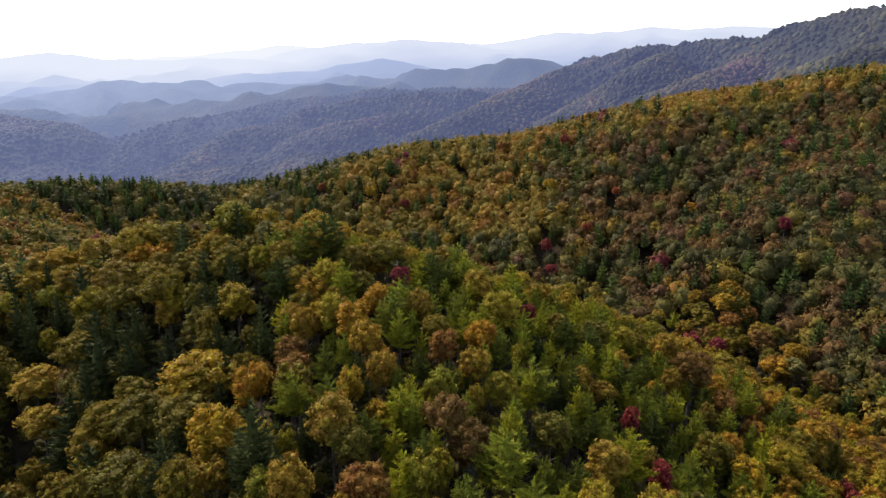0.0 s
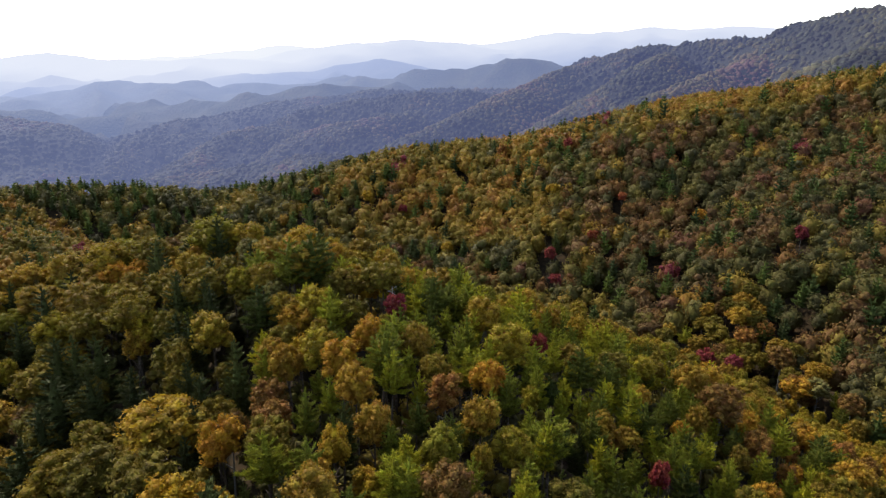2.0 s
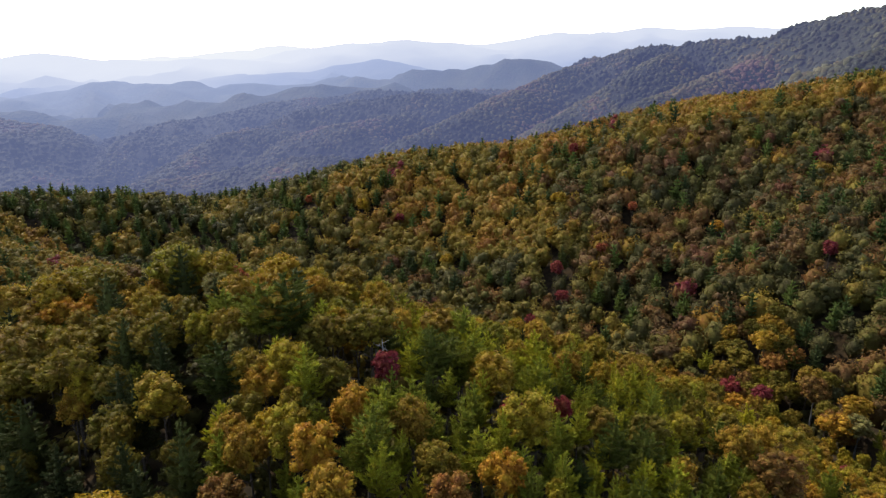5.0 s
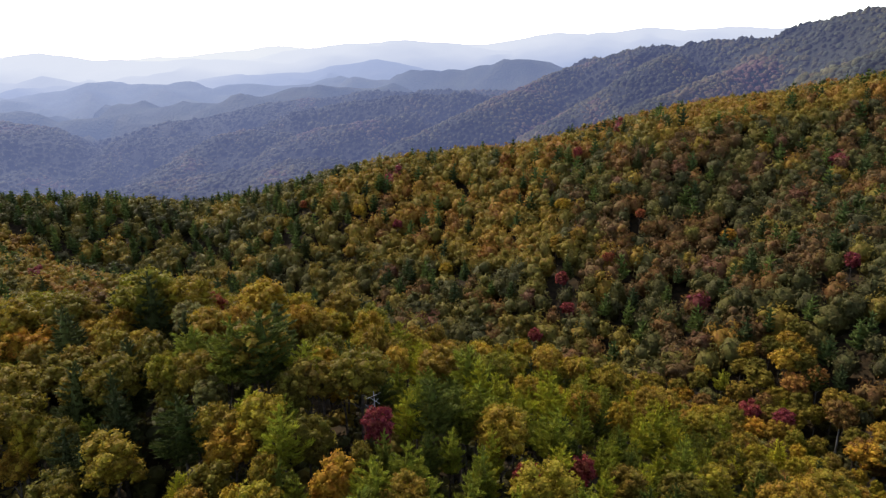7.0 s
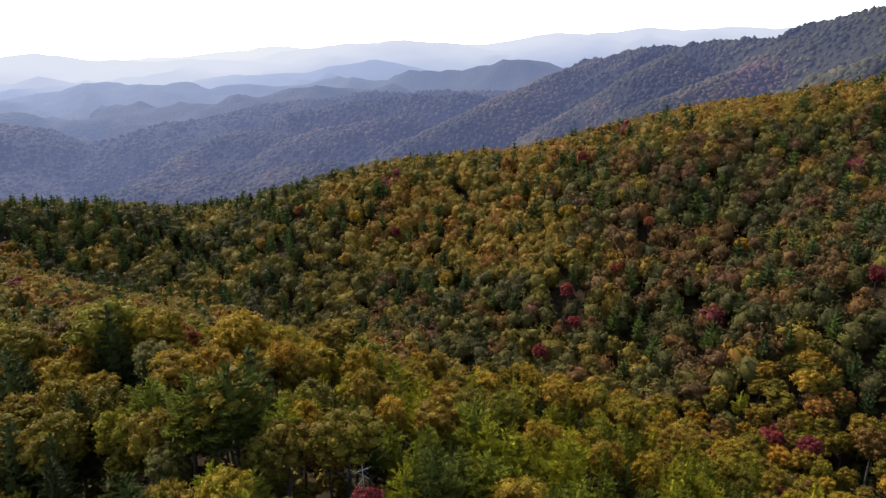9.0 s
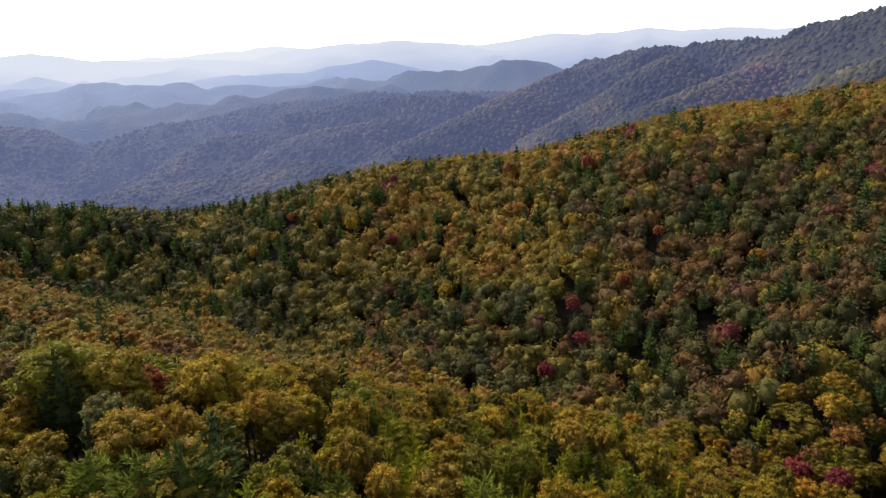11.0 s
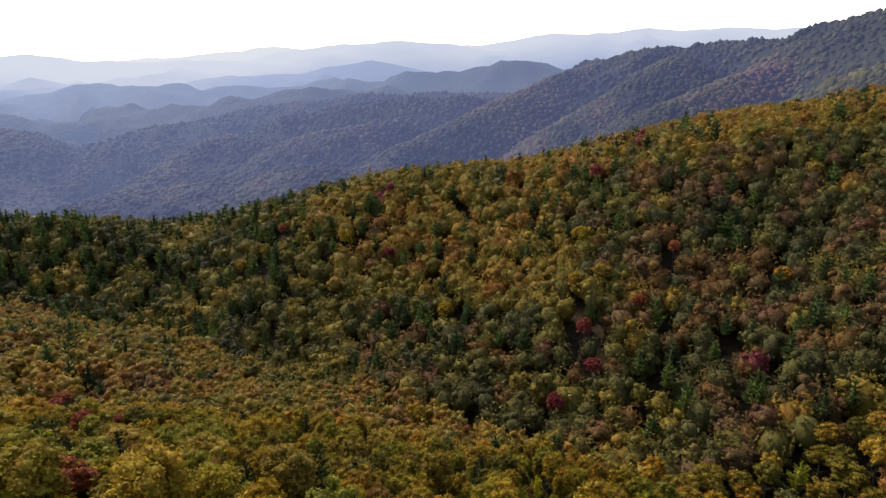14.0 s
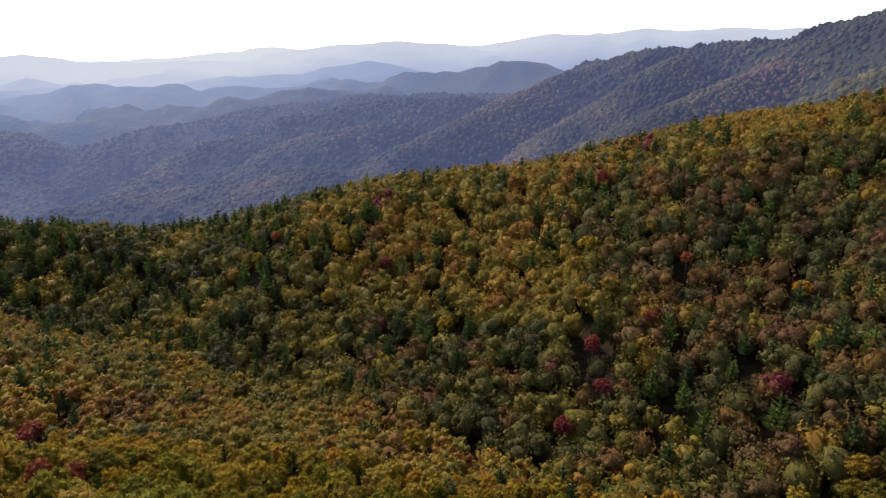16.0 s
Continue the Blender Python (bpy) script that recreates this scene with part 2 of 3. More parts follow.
xs = np.r_[np.linspace(-4800, -600, 30)[:-1], np.arange(-600, 601, 12.0), np.linspace(600, 4800, 30)[1:]]
ys = np.r_[np.linspace(-4800, -200, 24)[:-1], np.arange(-200, 801, 12.0), np.linspace(800, 4800, 40)[1:]]
v, q = sheet(xs, ys, land(*np.meshgrid(xs, ys)))
ground = link_mesh("ground", v, [q], LEAF_LITTER, smooth=True)
tagged(ground, "wooded mountain ground covered in brown leaf litter", "ground", kind="structure")

# ---- trees ----


def icosphere(level):
    g = (1 + 5**0.5) / 2
    v = np.array([(-1, g, 0), (1, g, 0), (-1, -g, 0), (1, -g, 0), (0, -1, g), (0, 1, g), (0, -1, -g), (0, 1, -g), (g, 0, -1), (g, 0, 1), (-g, 0, -1), (-g, 0, 1)], float)
    v /= np.linalg.norm(v[0])
    d = np.linalg.norm(v[:, None] - v[None], axis=-1)
    near = d < 1.1
    f = [(a, b, c) for a in range(12) for b in range(a + 1, 12) for c in range(b + 1, 12) if near[a, b] and near[b, c] and near[a, c]]
    f = [t if np.dot(np.cross(v[t[1]] - v[t[0]], v[t[2]] - v[t[0]]), v[t[0]]) > 0 else (t[0], t[2], t[1]) for t in f]
    for _ in range(level):
        pts, seen, out = [tuple(p) for p in v], {}, []

        def middle(a, b):
            key = (min(a, b), max(a, b))
            if key not in seen:
                p = (np.array(pts[a]) + np.array(pts[b])) / 2
                seen[key] = len(pts)
                pts.append(tuple(p / np.linalg.norm(p)))
            return seen[key]

        for a, b, c in f:
            ab, bc, ca = middle(a, b), middle(b, c), middle(c, a)
            out += [(a, ab, ca), (b, bc, ab), (c, ca, bc), (ab, bc, ca)]
        v, f = np.array(pts), out
    return v, np.array(f)


ICO = {k: icosphere(k) for k in (0, 1)}


def unit(a):
    return a / np.maximum(np.linalg.norm(a, axis=-1, keepdims=True), 1e-9)


def sprays(at, facing, size, rng):
    """Leaf sprays: one uneven three-cornered leaf mass at each point."""
    n = len(at)
    side = unit(np.cross(facing, rng.normal(size=(n, 3))))
    other = unit(np.cross(facing, side))
    s = size[:, None]
    a, b = side * s * 0.59, other * s * 0.55
    j = lambda: 1 + rng.uniform(-0.35, 0.35, (n, 1))  # noqa: E731
    corners = np.stack([at - a * 0.8 * j() - b * j(), at + a * 1.2 * j(), at - a * 0.8 * j() + b * j()], 1)
    return corners.reshape(-1, 3), np.arange(3 * n).reshape(n, 3)


def pack(groups):
    """Joins (verts, faces) groups into one vertex array and face groups by corner count."""
    verts, by, off = [], {}, 0
    for v, f in groups:
        verts.append(v)
        by.setdefault(f.shape[1], []).append(f + off)
        off += len(v)
    return np.concatenate(verts), [np.concatenate(f) for f in by.values()]


def broad_crown(seed, leaves, leaf, level=1, lobes=11, wide=3.8, high=14.5, lobe=(0.30, 0.44), ruffle=0.5, core=0.6, tallness=(0.78, 1.0), rough=0.14, loose=0.12, solid=0.86):
    """A domed, lobed crown of leaf sprays over darker inner masses."""
    rng = np.random.default_rng(seed)
    tall = wide * rng.uniform(*tallness)
    middle = np.array([0, 0, high - tall - wide * 0.22])
    spots, radii = [middle + (0, 0, -0.1 * tall)], [wide * core]
    for k in range(lobes):
        turn = k * 2.4 + rng.uniform(-0.5, 0.5)
        up = -0.65 + 1.6 * (k + rng.uniform(0, 1)) / lobes
        out = math.sqrt(max(0.0, 1 - min(1.0, up * up))) * rng.uniform(0.58, 0.8)
        spots.append(middle + (out * wide * math.cos(turn), out * wide * math.sin(turn), min(up, 0.92) * tall * 0.85))
        radii.append(wide * rng.uniform(*lobe))
    spots, radii = np.array(spots), np.array(radii)
    groups = []
    for c, r in zip(spots, radii):
        if level == 0 and groups and r < wide * 0.29:
            continue
        v, f = ICO[level if r > wide * 0.5 else 0]
        groups.append((c + v * r * solid * (1 + rng.uniform(-1.2 * rough, 0.8 * rough, (len(v), 1))) * (1, 1, 0.92 if len(groups) else tall / wide), f))
    pick = rng.choice(len(radii), leaves * 3, p=radii**2 / (radii**2).sum())
    n = unit(rng.normal(size=(len(pick), 3)) + (0, 0, 0.25))
    at = spots[pick] + n * (radii[pick] * rng.uniform(1 - loose, 1 + 0.8 * loose, len(pick)))[:, None]
    d = np.linalg.norm(at[:, None] - spots[None], axis=-1) / radii[None]
    d[np.arange(len(pick)), pick] = 9
    keep = (d.min(1) > 0.95 - 0.7 * loose) & (n[:, 2] > -0.5)
    at, n = at[keep][:leaves], n[keep][:leaves]
    facing = unit(n + rng.normal(size=n.shape) * ruffle)
    groups.append(sprays(at, facing, leaf * rng.uniform(0.6, 1.25, len(at)), rng))
    return pack(groups)


def plumes(at, way, long, thick, blades, rng):
    """Tufts of needles: narrow blades fanning out from each point."""
    n = len(at)
    at, way = np.repeat(at, blades, 0), np.repeat(way, blades, 0)
    tip = unit(way + rng.normal(size=way.shape) * (0.30, 0.30, 0.22))
    side = unit(np.cross(tip, rng.normal(size=way.shape)))
    reach = long * rng.uniform(0.6, 1.25, (n * blades, 1))
    w = thick * rng.uniform(0.7, 1.3, (n * blades, 1))
    foot = at - tip * reach * 0.25
    corners = np.stack([foot - side * w, foot + side * w, foot + tip * reach * 1.25], 1)
    return corners.reshape(-1, 3), np.arange(3 * n * blades).reshape(-1, 3)


def needle_crown(seed, tiers, blades, long, wide=3.1, high=13.0, droop=0.0, start=0.3, full=0.55, thick=0.11, arms=6, inner=0.34):
    """Whorls of branches carrying flat boughs of needle plumes, turned up at their tips, round a dark inner cone."""
    rng = np.random.default_rng(seed)
    at, way, rows = [], [], []
    lean = rng.uniform(-0.25, 0.25, 2)
    for k in range(tiers):
        f = k / (tiers - 1)
        z = high * (start + (0.95 - start) * f)
        reach = wide * (1 - 0.97 * f) ** full * (0.78 if f < 0.12 else 1.0) + 0.25
        rows.append((z, reach))
        some = max(3, round(arms - (arms - 3.4) * f))
        for a in range(some):
            turn = a * 6.283 / some + k * 1.9 + rng.uniform(-0.35, 0.35)
            r = reach * rng.uniform(0.62, 1.15)
            out = np.array([math.cos(turn), math.sin(turn), 0])
            side = np.array([-out[1], out[0], 0])
            rise = rng.uniform(0.10, 0.42) - droop
            for t in np.linspace(0.34, 1.0, max(2, round(1.5 + 1.7 * r))):
                for w in (-0.34, 0.0, 0.34) if t < 0.9 and r > 1.4 else (0.0,):
                    off = side * w * r * (1.15 - t) * rng.uniform(0.7, 1.3)
                    lift = r * t * rise * t + rng.uniform(-0.10, 0.14)
                    at.append(out * r * t + off + (lean[0] * f, lean[1] * f, z + lift))
                    way.append(out * 0.75 + side * w * 1.6 + (0, 0, 0.28 + 0.5 * t * t - 1.4 * droop))
    at.append(np.array([lean[0], lean[1], high * 0.99]))
    way.append(np.array([0, 0, 1.0]))
    groups = [plumes(np.array(at), unit(np.array(way)), long, thick, blades, rng)]
    ring = 7
    a = np.arange(ring) * 6.283 / ring
    body = []
    for z, r in rows[:: max(1, tiers // 5)] + [(high, 0.04)]:
        rr = r * inner * (1 + rng.uniform(-0.25, 0.25, ring))
        body.append(np.stack([rr * np.cos(a), rr * np.sin(a), np.full(ring, z)], -1))
    body = np.concatenate(body)
    k = np.arange(len(body)).reshape(-1, ring)
    nxt = np.roll(k, -1, 1)
    groups.append((body, np.stack([k[:-1], nxt[:-1], nxt[1:], k[1:]], -1).reshape(-1, 4)))
    return pack(groups)


def stem(seed, high, thick, limbs, spread):
    """A tapered trunk with rising limbs."""
    rng = np.random.default_rng(seed)

    def tube(p, q, r0, r1, sides=5):
        a = np.arange(sides) * 6.283 / sides
        d = unit(np.subtract(q, p))
        u = unit(np.cross(d, (0.3, 0.9, 0.1)))
        w = np.cross(d, u)
        loop = np.cos(a)[:, None] * u + np.sin(a)[:, None] * w
        v = np.concatenate([p + loop * r0, (np.add(p, q) / 2 + rng.normal(size=3) * 0.06) + loop * (r0 + r1) / 2, q + loop * r1])
        k = np.arange(len(v)).reshape(3, sides)
        n = np.roll(k, -1, 1)
        return v, np.stack([k[:-1], n[:-1], n[1:], k[1:]], -1).reshape(-1, 4)

    groups = [tube(np.array([0, 0, -0.8]), np.array([rng.uniform(-0.3, 0.3), rng.uniform(-0.3, 0.3), high]), thick, thick * 0.25)]
    for k in range(limbs):
        z = high * rng.uniform(0.5, 0.85)
        t = k * 2.4 + rng.uniform(0, 1)
        tip = np.array([math.cos(t) * spread, math.sin(t) * spread, min(high * 0.98, z + spread * 0.8)])
        groups.append(tube(np.array([0, 0, z]), tip, thick * 0.45, thick * 0.1, 4))
    return pack(groups)


def build_tree(name, label, category, group, variant):
    """One tree: an Empty at its foot with trunk and crown."""
    top = tagged(new(name), label, category, group)
    if name == "pine_tree":
        tv, tf = stem(variant, 10.6, 0.24, 1, 1.0)
        cv, cf = needle_crown(variant, 7, 12, 0.58, wide=2.45, high=13.4, start=0.58, full=0.52 + 0.06 * (variant % 4), thick=0.105, arms=5, inner=0.26)
    elif name == "young_pine_tree":
        tv, tf = stem(variant, 9.4, 0.18, 1, 0.8)
        cv, cf = needle_crown(variant, 6, 10, 0.56, wide=2.05, high=12.0, start=0.60, full=0.62, thick=0.105, arms=5, inner=0.26)
    elif name == "hemlock_tree":
        tv, tf = stem(variant, 11.5, 0.26, 1, 1.0)
        cv, cf = needle_crown(variant, 12, 7, 0.55, wide=2.5, high=14.6, droop=0.08, start=0.34, full=0.80, thick=0.13)
    else:
        tv, tf = stem(variant, 9.6, 0.24, 3, 1.6)
        thin = name in ("ash_tree", "maple_tree")
        cv, cf = broad_crown(variant, 850 if thin else 1150, 0.25, lobes=24 + variant % 8, wide=2.3 if thin else 2.75, high=13.4, lobe=(0.17, 0.34), ruffle=0.7, core=0.62, tallness=(0.95, 1.3), rough=0.2, loose=0.22, solid=0.78)
    trunk = link_mesh("trunk", tv, tf, GREY_BARK if name in ("ash_tree", "beech_tree") else BARK, smooth=True)
    crown = link_mesh("crown", cv, cf, LEAVES[name], smooth=True)
    trunk.parent = crown.parent = top
    return top


LABELS = {
    "pine_tree": ("bushy green white pine on the wooded knoll", "pine tree"),
    "young_pine_tree": ("young yellow-green white pine among autumn broadleaf trees", "pine tree"),
    "hemlock_tree": ("tall dark green hemlock among paler broadleaf trees", "conifer tree"),
    "oak_tree": ("olive green oak with a full lobed crown", "broadleaf tree"),
    "poplar_tree": ("yellow-green poplar turning in autumn", "broadleaf tree"),
    "chestnut_tree": ("dull olive chestnut with an uneven crown", "broadleaf tree"),
    "linden_tree": ("fresh yellow-green linden with a rounded crown", "broadleaf tree"),
    "birch_tree": ("clear yellow birch in autumn leaf", "broadleaf tree"),
    "hickory_tree": ("golden orange hickory in autumn leaf", "broadleaf tree"),
    "beech_tree": ("rusty brown beech with thinning autumn leaves", "broadleaf tree"),
    "maple_tree": ("crimson red maple in full autumn colour", "maple tree"),
    "ash_tree": ("pale grey-green ash with thinning leaves", "broadleaf tree"),
}


def spots_over(x0, x1, y0, y1, step, rng):
    """Uneven spots over a stretch of the plan, about one a step in each direction."""
    gx, gy = np.meshgrid(np.arange(x0, x1, step), np.arange(y0, y1, step * 0.9))
    gx = gx + (np.arange(gx.shape[0]) % 2)[:, None] * step / 2
    x = gx.ravel() + rng.uniform(-0.36, 0.36, gx.size) * step
    y = gy.ravel() + rng.uniform(-0.36, 0.36, gx.size) * step
    return x, y


def shares(x, y):
    """Likelihood of each kind of tree at a spot."""
    flank = math.exp(-(((x - 18 - 0.10 * (y - 100)) / 36) ** 2 + ((y - 110) / 46) ** 2))
    far_side = 1.0 if y > hollow(x) - 6 else 0.0
    patch = float(smooth_noise(x / 26, y / 26, 11))
    gold = float(smooth_noise(x / 30, y / 30, 23))
    low = max(0.0, min(1.0, (y - 118) / 60))
    # More hemlock and oak on the knoll's near left, partly in place of shade.
    dark = 1 / (1 + math.exp((x + 24) / 5)) / (1 + math.exp((y - 119) / 5))
    rust = 1 / (1 + math.exp((40 - x) / 5)) / (1 + math.exp((y - 142) / 6)) + 0.8 / (1 + math.exp((60 - x) / 5)) / (1 + math.exp(abs(y - 190) / 6 - 4))
    return {
        "pine_tree": 0.05 + 0.20 * low + 9.0 * flank**1.4 + 0.4 * max(0, patch - 0.45) * (1 - 0.3 * low),
        "hemlock_tree": (0.12 if x < -15 else 0.05) * (1 - 0.3 * low) + 1.5 * dark,
        "oak_tree": 0.28 * (1 - 0.25 * low) + 2.2 * dark + 1.3 * far_side,
        "chestnut_tree": 0.26 * (1 - 0.5 * dark) + 1.1 * far_side,
        "linden_tree": (0.24 + 0.40 * low) * (1 - 0.92 * dark) * (1 - 0.6 * far_side),
        "poplar_tree": (0.19 + 0.30 * low + 0.12 * gold) * (1 - 0.85 * dark) * (1 - 0.7 * far_side),
        "birch_tree": 0.04 + 0.07 * low + 0.16 * max(0, gold - 0.4),
        "hickory_tree": 0.07 * (1 - 0.5 * low) * (1 - 0.8 * dark) + 0.22 * max(0, gold - 0.4) * (1 - 0.7 * low) + 0.4 * rust,
        "beech_tree": 0.05 - 0.03 * low + 0.28 * rust + 0.5 * far_side,
        "maple_tree": 0.05 * rust,
        "ash_tree": 0.035 + 0.25 * far_side,
    }


def girth(x, y):
    """Trees are small on the knoll's sunny flank and the slope behind it, full-grown elsewhere."""
    if y > hollow(x) - 6:
        return 1.2
    left = 1 / (1 + math.exp((x + 22) / 9))
    open_slope = 1 / (1 + math.exp((158 - y) / 7))
    return (0.76 + 0.38 * left * (1 if y < 170 else 0.35)) * (1 - 0.2 * open_slope)


def nearby(x, y):
    """The stretch of woods that the way passes nearest."""
    return -95 < x < 105 and 44 < y < 236 and abs(x) < 0.66 * y + 10 and y - 44 > (abs(x) - 45) * 0.8


rng = np.random.default_rng(5)
planted = {k: [] for k in LABELS}
# Trees that stand out by their colour.
MARKED = [("maple_tree", x, y) for x, y in ((65.1, 302.3), (46.6, 282.8), (46, 296), (33.3, 270.6), (65.6, 378.1), (81.3, 322.1), (-20.9, 377.3), (-71.7, 404.6), (-54, 193), (-56.7, 188.8), (-90.8, 237), (-7.2, 107.5), (26.9, 75), (25.7, 85.4), (15, 111.5), (7.4, 105.1), (80.8, 209.9), (127, 250.5), (-38.8, 150.1), (-92.2, 243.8))]
MARKED += [("beech_tree", x, y) for x, y in ((48.7, 107.6), (-7.4, 57), (-19.4, 84.7), (30.5, 206.6), (-8.1, 159.3), (21.3, 172.8), (-21.6, 88.8), (0.1, 86.7), (80.8, 195.2))]
MARKED += [("hickory_tree", x, y) for x, y in ((-90.8, 247.7), (106.4, 154), (-10.1, 98.7), (-19.7, 94.6), (-9.9, 84.4), (-0.7, 188.9), (-23.9, 79.7), (-12.5, 92), (5.6, 90.2), (29.8, 109.3), (-21.1, 106.2), (-79.1, 396.5), (46.8, 318.8), (110, 301.6), (90.9, 235.3), (87.2, 201.8))]
MARKED += [("hemlock_tree", x, y) for x, y in ((-75.3, 127.3), (-82.8, 126.4), (-50.5, 104.3), (-40, 110), (-54.5, 140.8), (-36, 114), (-52.5, 135.5), (-43.1, 118.9), (-39.8, 164.4), (-47.6, 163.8), (-22.8, 159.1), (-146.2, 289.3), (49.6, 303.6), (88.6, 355.8), (-65.2, 370.9), (-91.5, 256.4), (-97.6, 291.9))]
MARKED += [("poplar_tree", x, y) for x, y in ((-24.1, 138.5), (-6.8, 264.8), (-40.7, 388.2), (53.1, 342.4), (2.6, 332.4), (-4, 153.5), (-26.5, 134.5), (-33.9, 108.4))]
DEAD = (-7.6, 112.0)
for kind, x, y in MARKED:
    if len(planted[kind]) > 297:
        kind = "chestnut_tree"
    planted[kind].append((x, y, girth(x, y) * ((0.9 if y < 130 else 1.3) if kind == "maple_tree" else 1.05) if y < 230 else 1.12))
px, py = spots_over(-95, 105, 44, 236, 3.75, rng)
for x, y in zip(px, py):
    if not nearby(x, y) or (x - DEAD[0]) ** 2 + (y - DEAD[1]) ** 2 < 9 or any((x - a) ** 2 + (y - b) ** 2 < 8 for _, a, b in MARKED):
        continue
    if rng.uniform() > (0.78 / girth(x, y)) ** 1.6 * (0.86 if y < 128 else 1.0) * (0.82 if x < -24 and y < 112 else 1.0):
        continue
    s = shares(x, y)
    pick = rng.uniform(0, sum(s.values()))
    for kind, p in s.items():
        pick -= p
        if pick < 0:
            break
    if kind == "pine_tree" and (y > 126 or len(planted[kind]) > 296):
        kind = "young_pine_tree" if len(planted["young_pine_tree"]) < 297 else "linden_tree"
    if len(planted[kind]) > 294:
        kind = min(("chestnut_tree", "oak_tree", "hickory_tree", "birch_tree", "linden_tree"), key=lambda k: len(planted[k]))
    planted[kind].append((x, y, girth(x, y) * (0.9 if "pine" in kind else 1.0) * float(np.clip(rng.lognormal(-0.03, 0.26), 0.6, 1.8))))
for kind, spots in planted.items():
    label, category = LABELS[kind]
    protos = []
    for k, (x, y, s) in enumerate(spots):
        m = pose(x, y, float(land(x, y)) - (1.6 if y > 236 else 0.0), rng.uniform(-3, 3), rng.uniform(-3, 3), rng.uniform(0, 360)) @ Matrix.Diagonal((s * rng.uniform(0.86, 1.2), s * rng.uniform(0.86, 1.2), s**0.45 * rng.uniform(0.88, 1.10), 1))
        if k < 5:
            ob = build_tree(kind, label, category, "trees of the knoll", 17 * k + 3)
            protos.append(ob)
            ob.matrix_basis = m
        else:
            src = protos[k % 5]
            keep = src.matrix_basis.copy()
            src.matrix_basis = Matrix.Identity(4)
            copy_thing(src, m)
            src.matrix_basis = keep


dead = tagged(new("dead_tree"), "bare grey dead tree among green pines", "dead tree")
dead.matrix_basis = pose(DEAD[0], DEAD[1], float(land(*DEAD)), 2, -3, 40)
tv, tf = stem(77, 11.6, 0.15, 0, 1.0)
link_mesh("trunk", tv, tf, WEATHERED, smooth=True).parent = dead
for k in range(9):
    tv, tf = stem(80 + k, 1.0 + 0.3 * (k % 3), 0.035, 1, 0.3)
    limb = link_mesh("limb", tv, tf, WEATHERED, smooth=True)
    limb.parent = dead
    limb.matrix_basis = pose(0, 0, 7.0 + 0.5 * k, 80 - 3 * k, 0, 137 * k)

# ---- woods of the middle ridge ----
def wood(name, variants, rows, material, label):
    """A stretch of woodland too dense to count, as one object."""
    verts, faces, tints, off = [], {}, [], 0
    for x, y, z, s, turn, tint, pick in rows:
        v, fs = variants[int(pick)]
        c, n = math.cos(turn), math.sin(turn)
        verts.append(np.stack([x + s * (v[:, 0] * c - v[:, 1] * n), y + s * (v[:, 0] * n + v[:, 1] * c), z + s * v[:, 2]], -1))
        tints.append(np.full(len(v), tint))
        for f in fs:
            faces.setdefault(f.shape[1], []).append(f + off)
        off += len(v)
    ob = link_mesh(name, np.concatenate(verts), [np.concatenate(f) for f in faces.values()], material, smooth=True, tint=np.concatenate(tints))
    return tagged(ob, label, "woodland", kind="stuff")


rng = np.random.default_rng(9)
BROAD = [broad_crown(100 + k, 260, 0.56, level=0, lobes=10 + k % 4, wide=4.4, high=13.4, lobe=(0.20, 0.34), ruffle=0.5, core=0.86, tallness=(1.0, 1.35), rough=0.2, loose=0.14, solid=0.86) for k in range(10)]
BROAD += [broad_crown(140 + k, 150, 0.66, level=0, lobes=8 + k % 3, wide=4.1, high=13.0, lobe=(0.22, 0.36), ruffle=0.52, core=0.80, tallness=(1.0, 1.3), rough=0.2, loose=0.14, solid=0.86) for k in range(6)]
NEEDLE = [needle_crown(200 + k, 6, 2, 1.25, wide=2.6, high=13.4 + k % 2, start=0.42, full=0.7, thick=0.34, arms=4) for k in range(4)]
wx, wy = spots_over(-330, 330, 10, 488, 6.9, rng)
sx, sy = spots_over(-330, 330, 10, 410, 5.8, rng)
wx, wy, young = np.r_[wx, sx], np.r_[wy, sy], np.r_[wx * 0, sx * 0 + 1]
leafy, needled = [], []
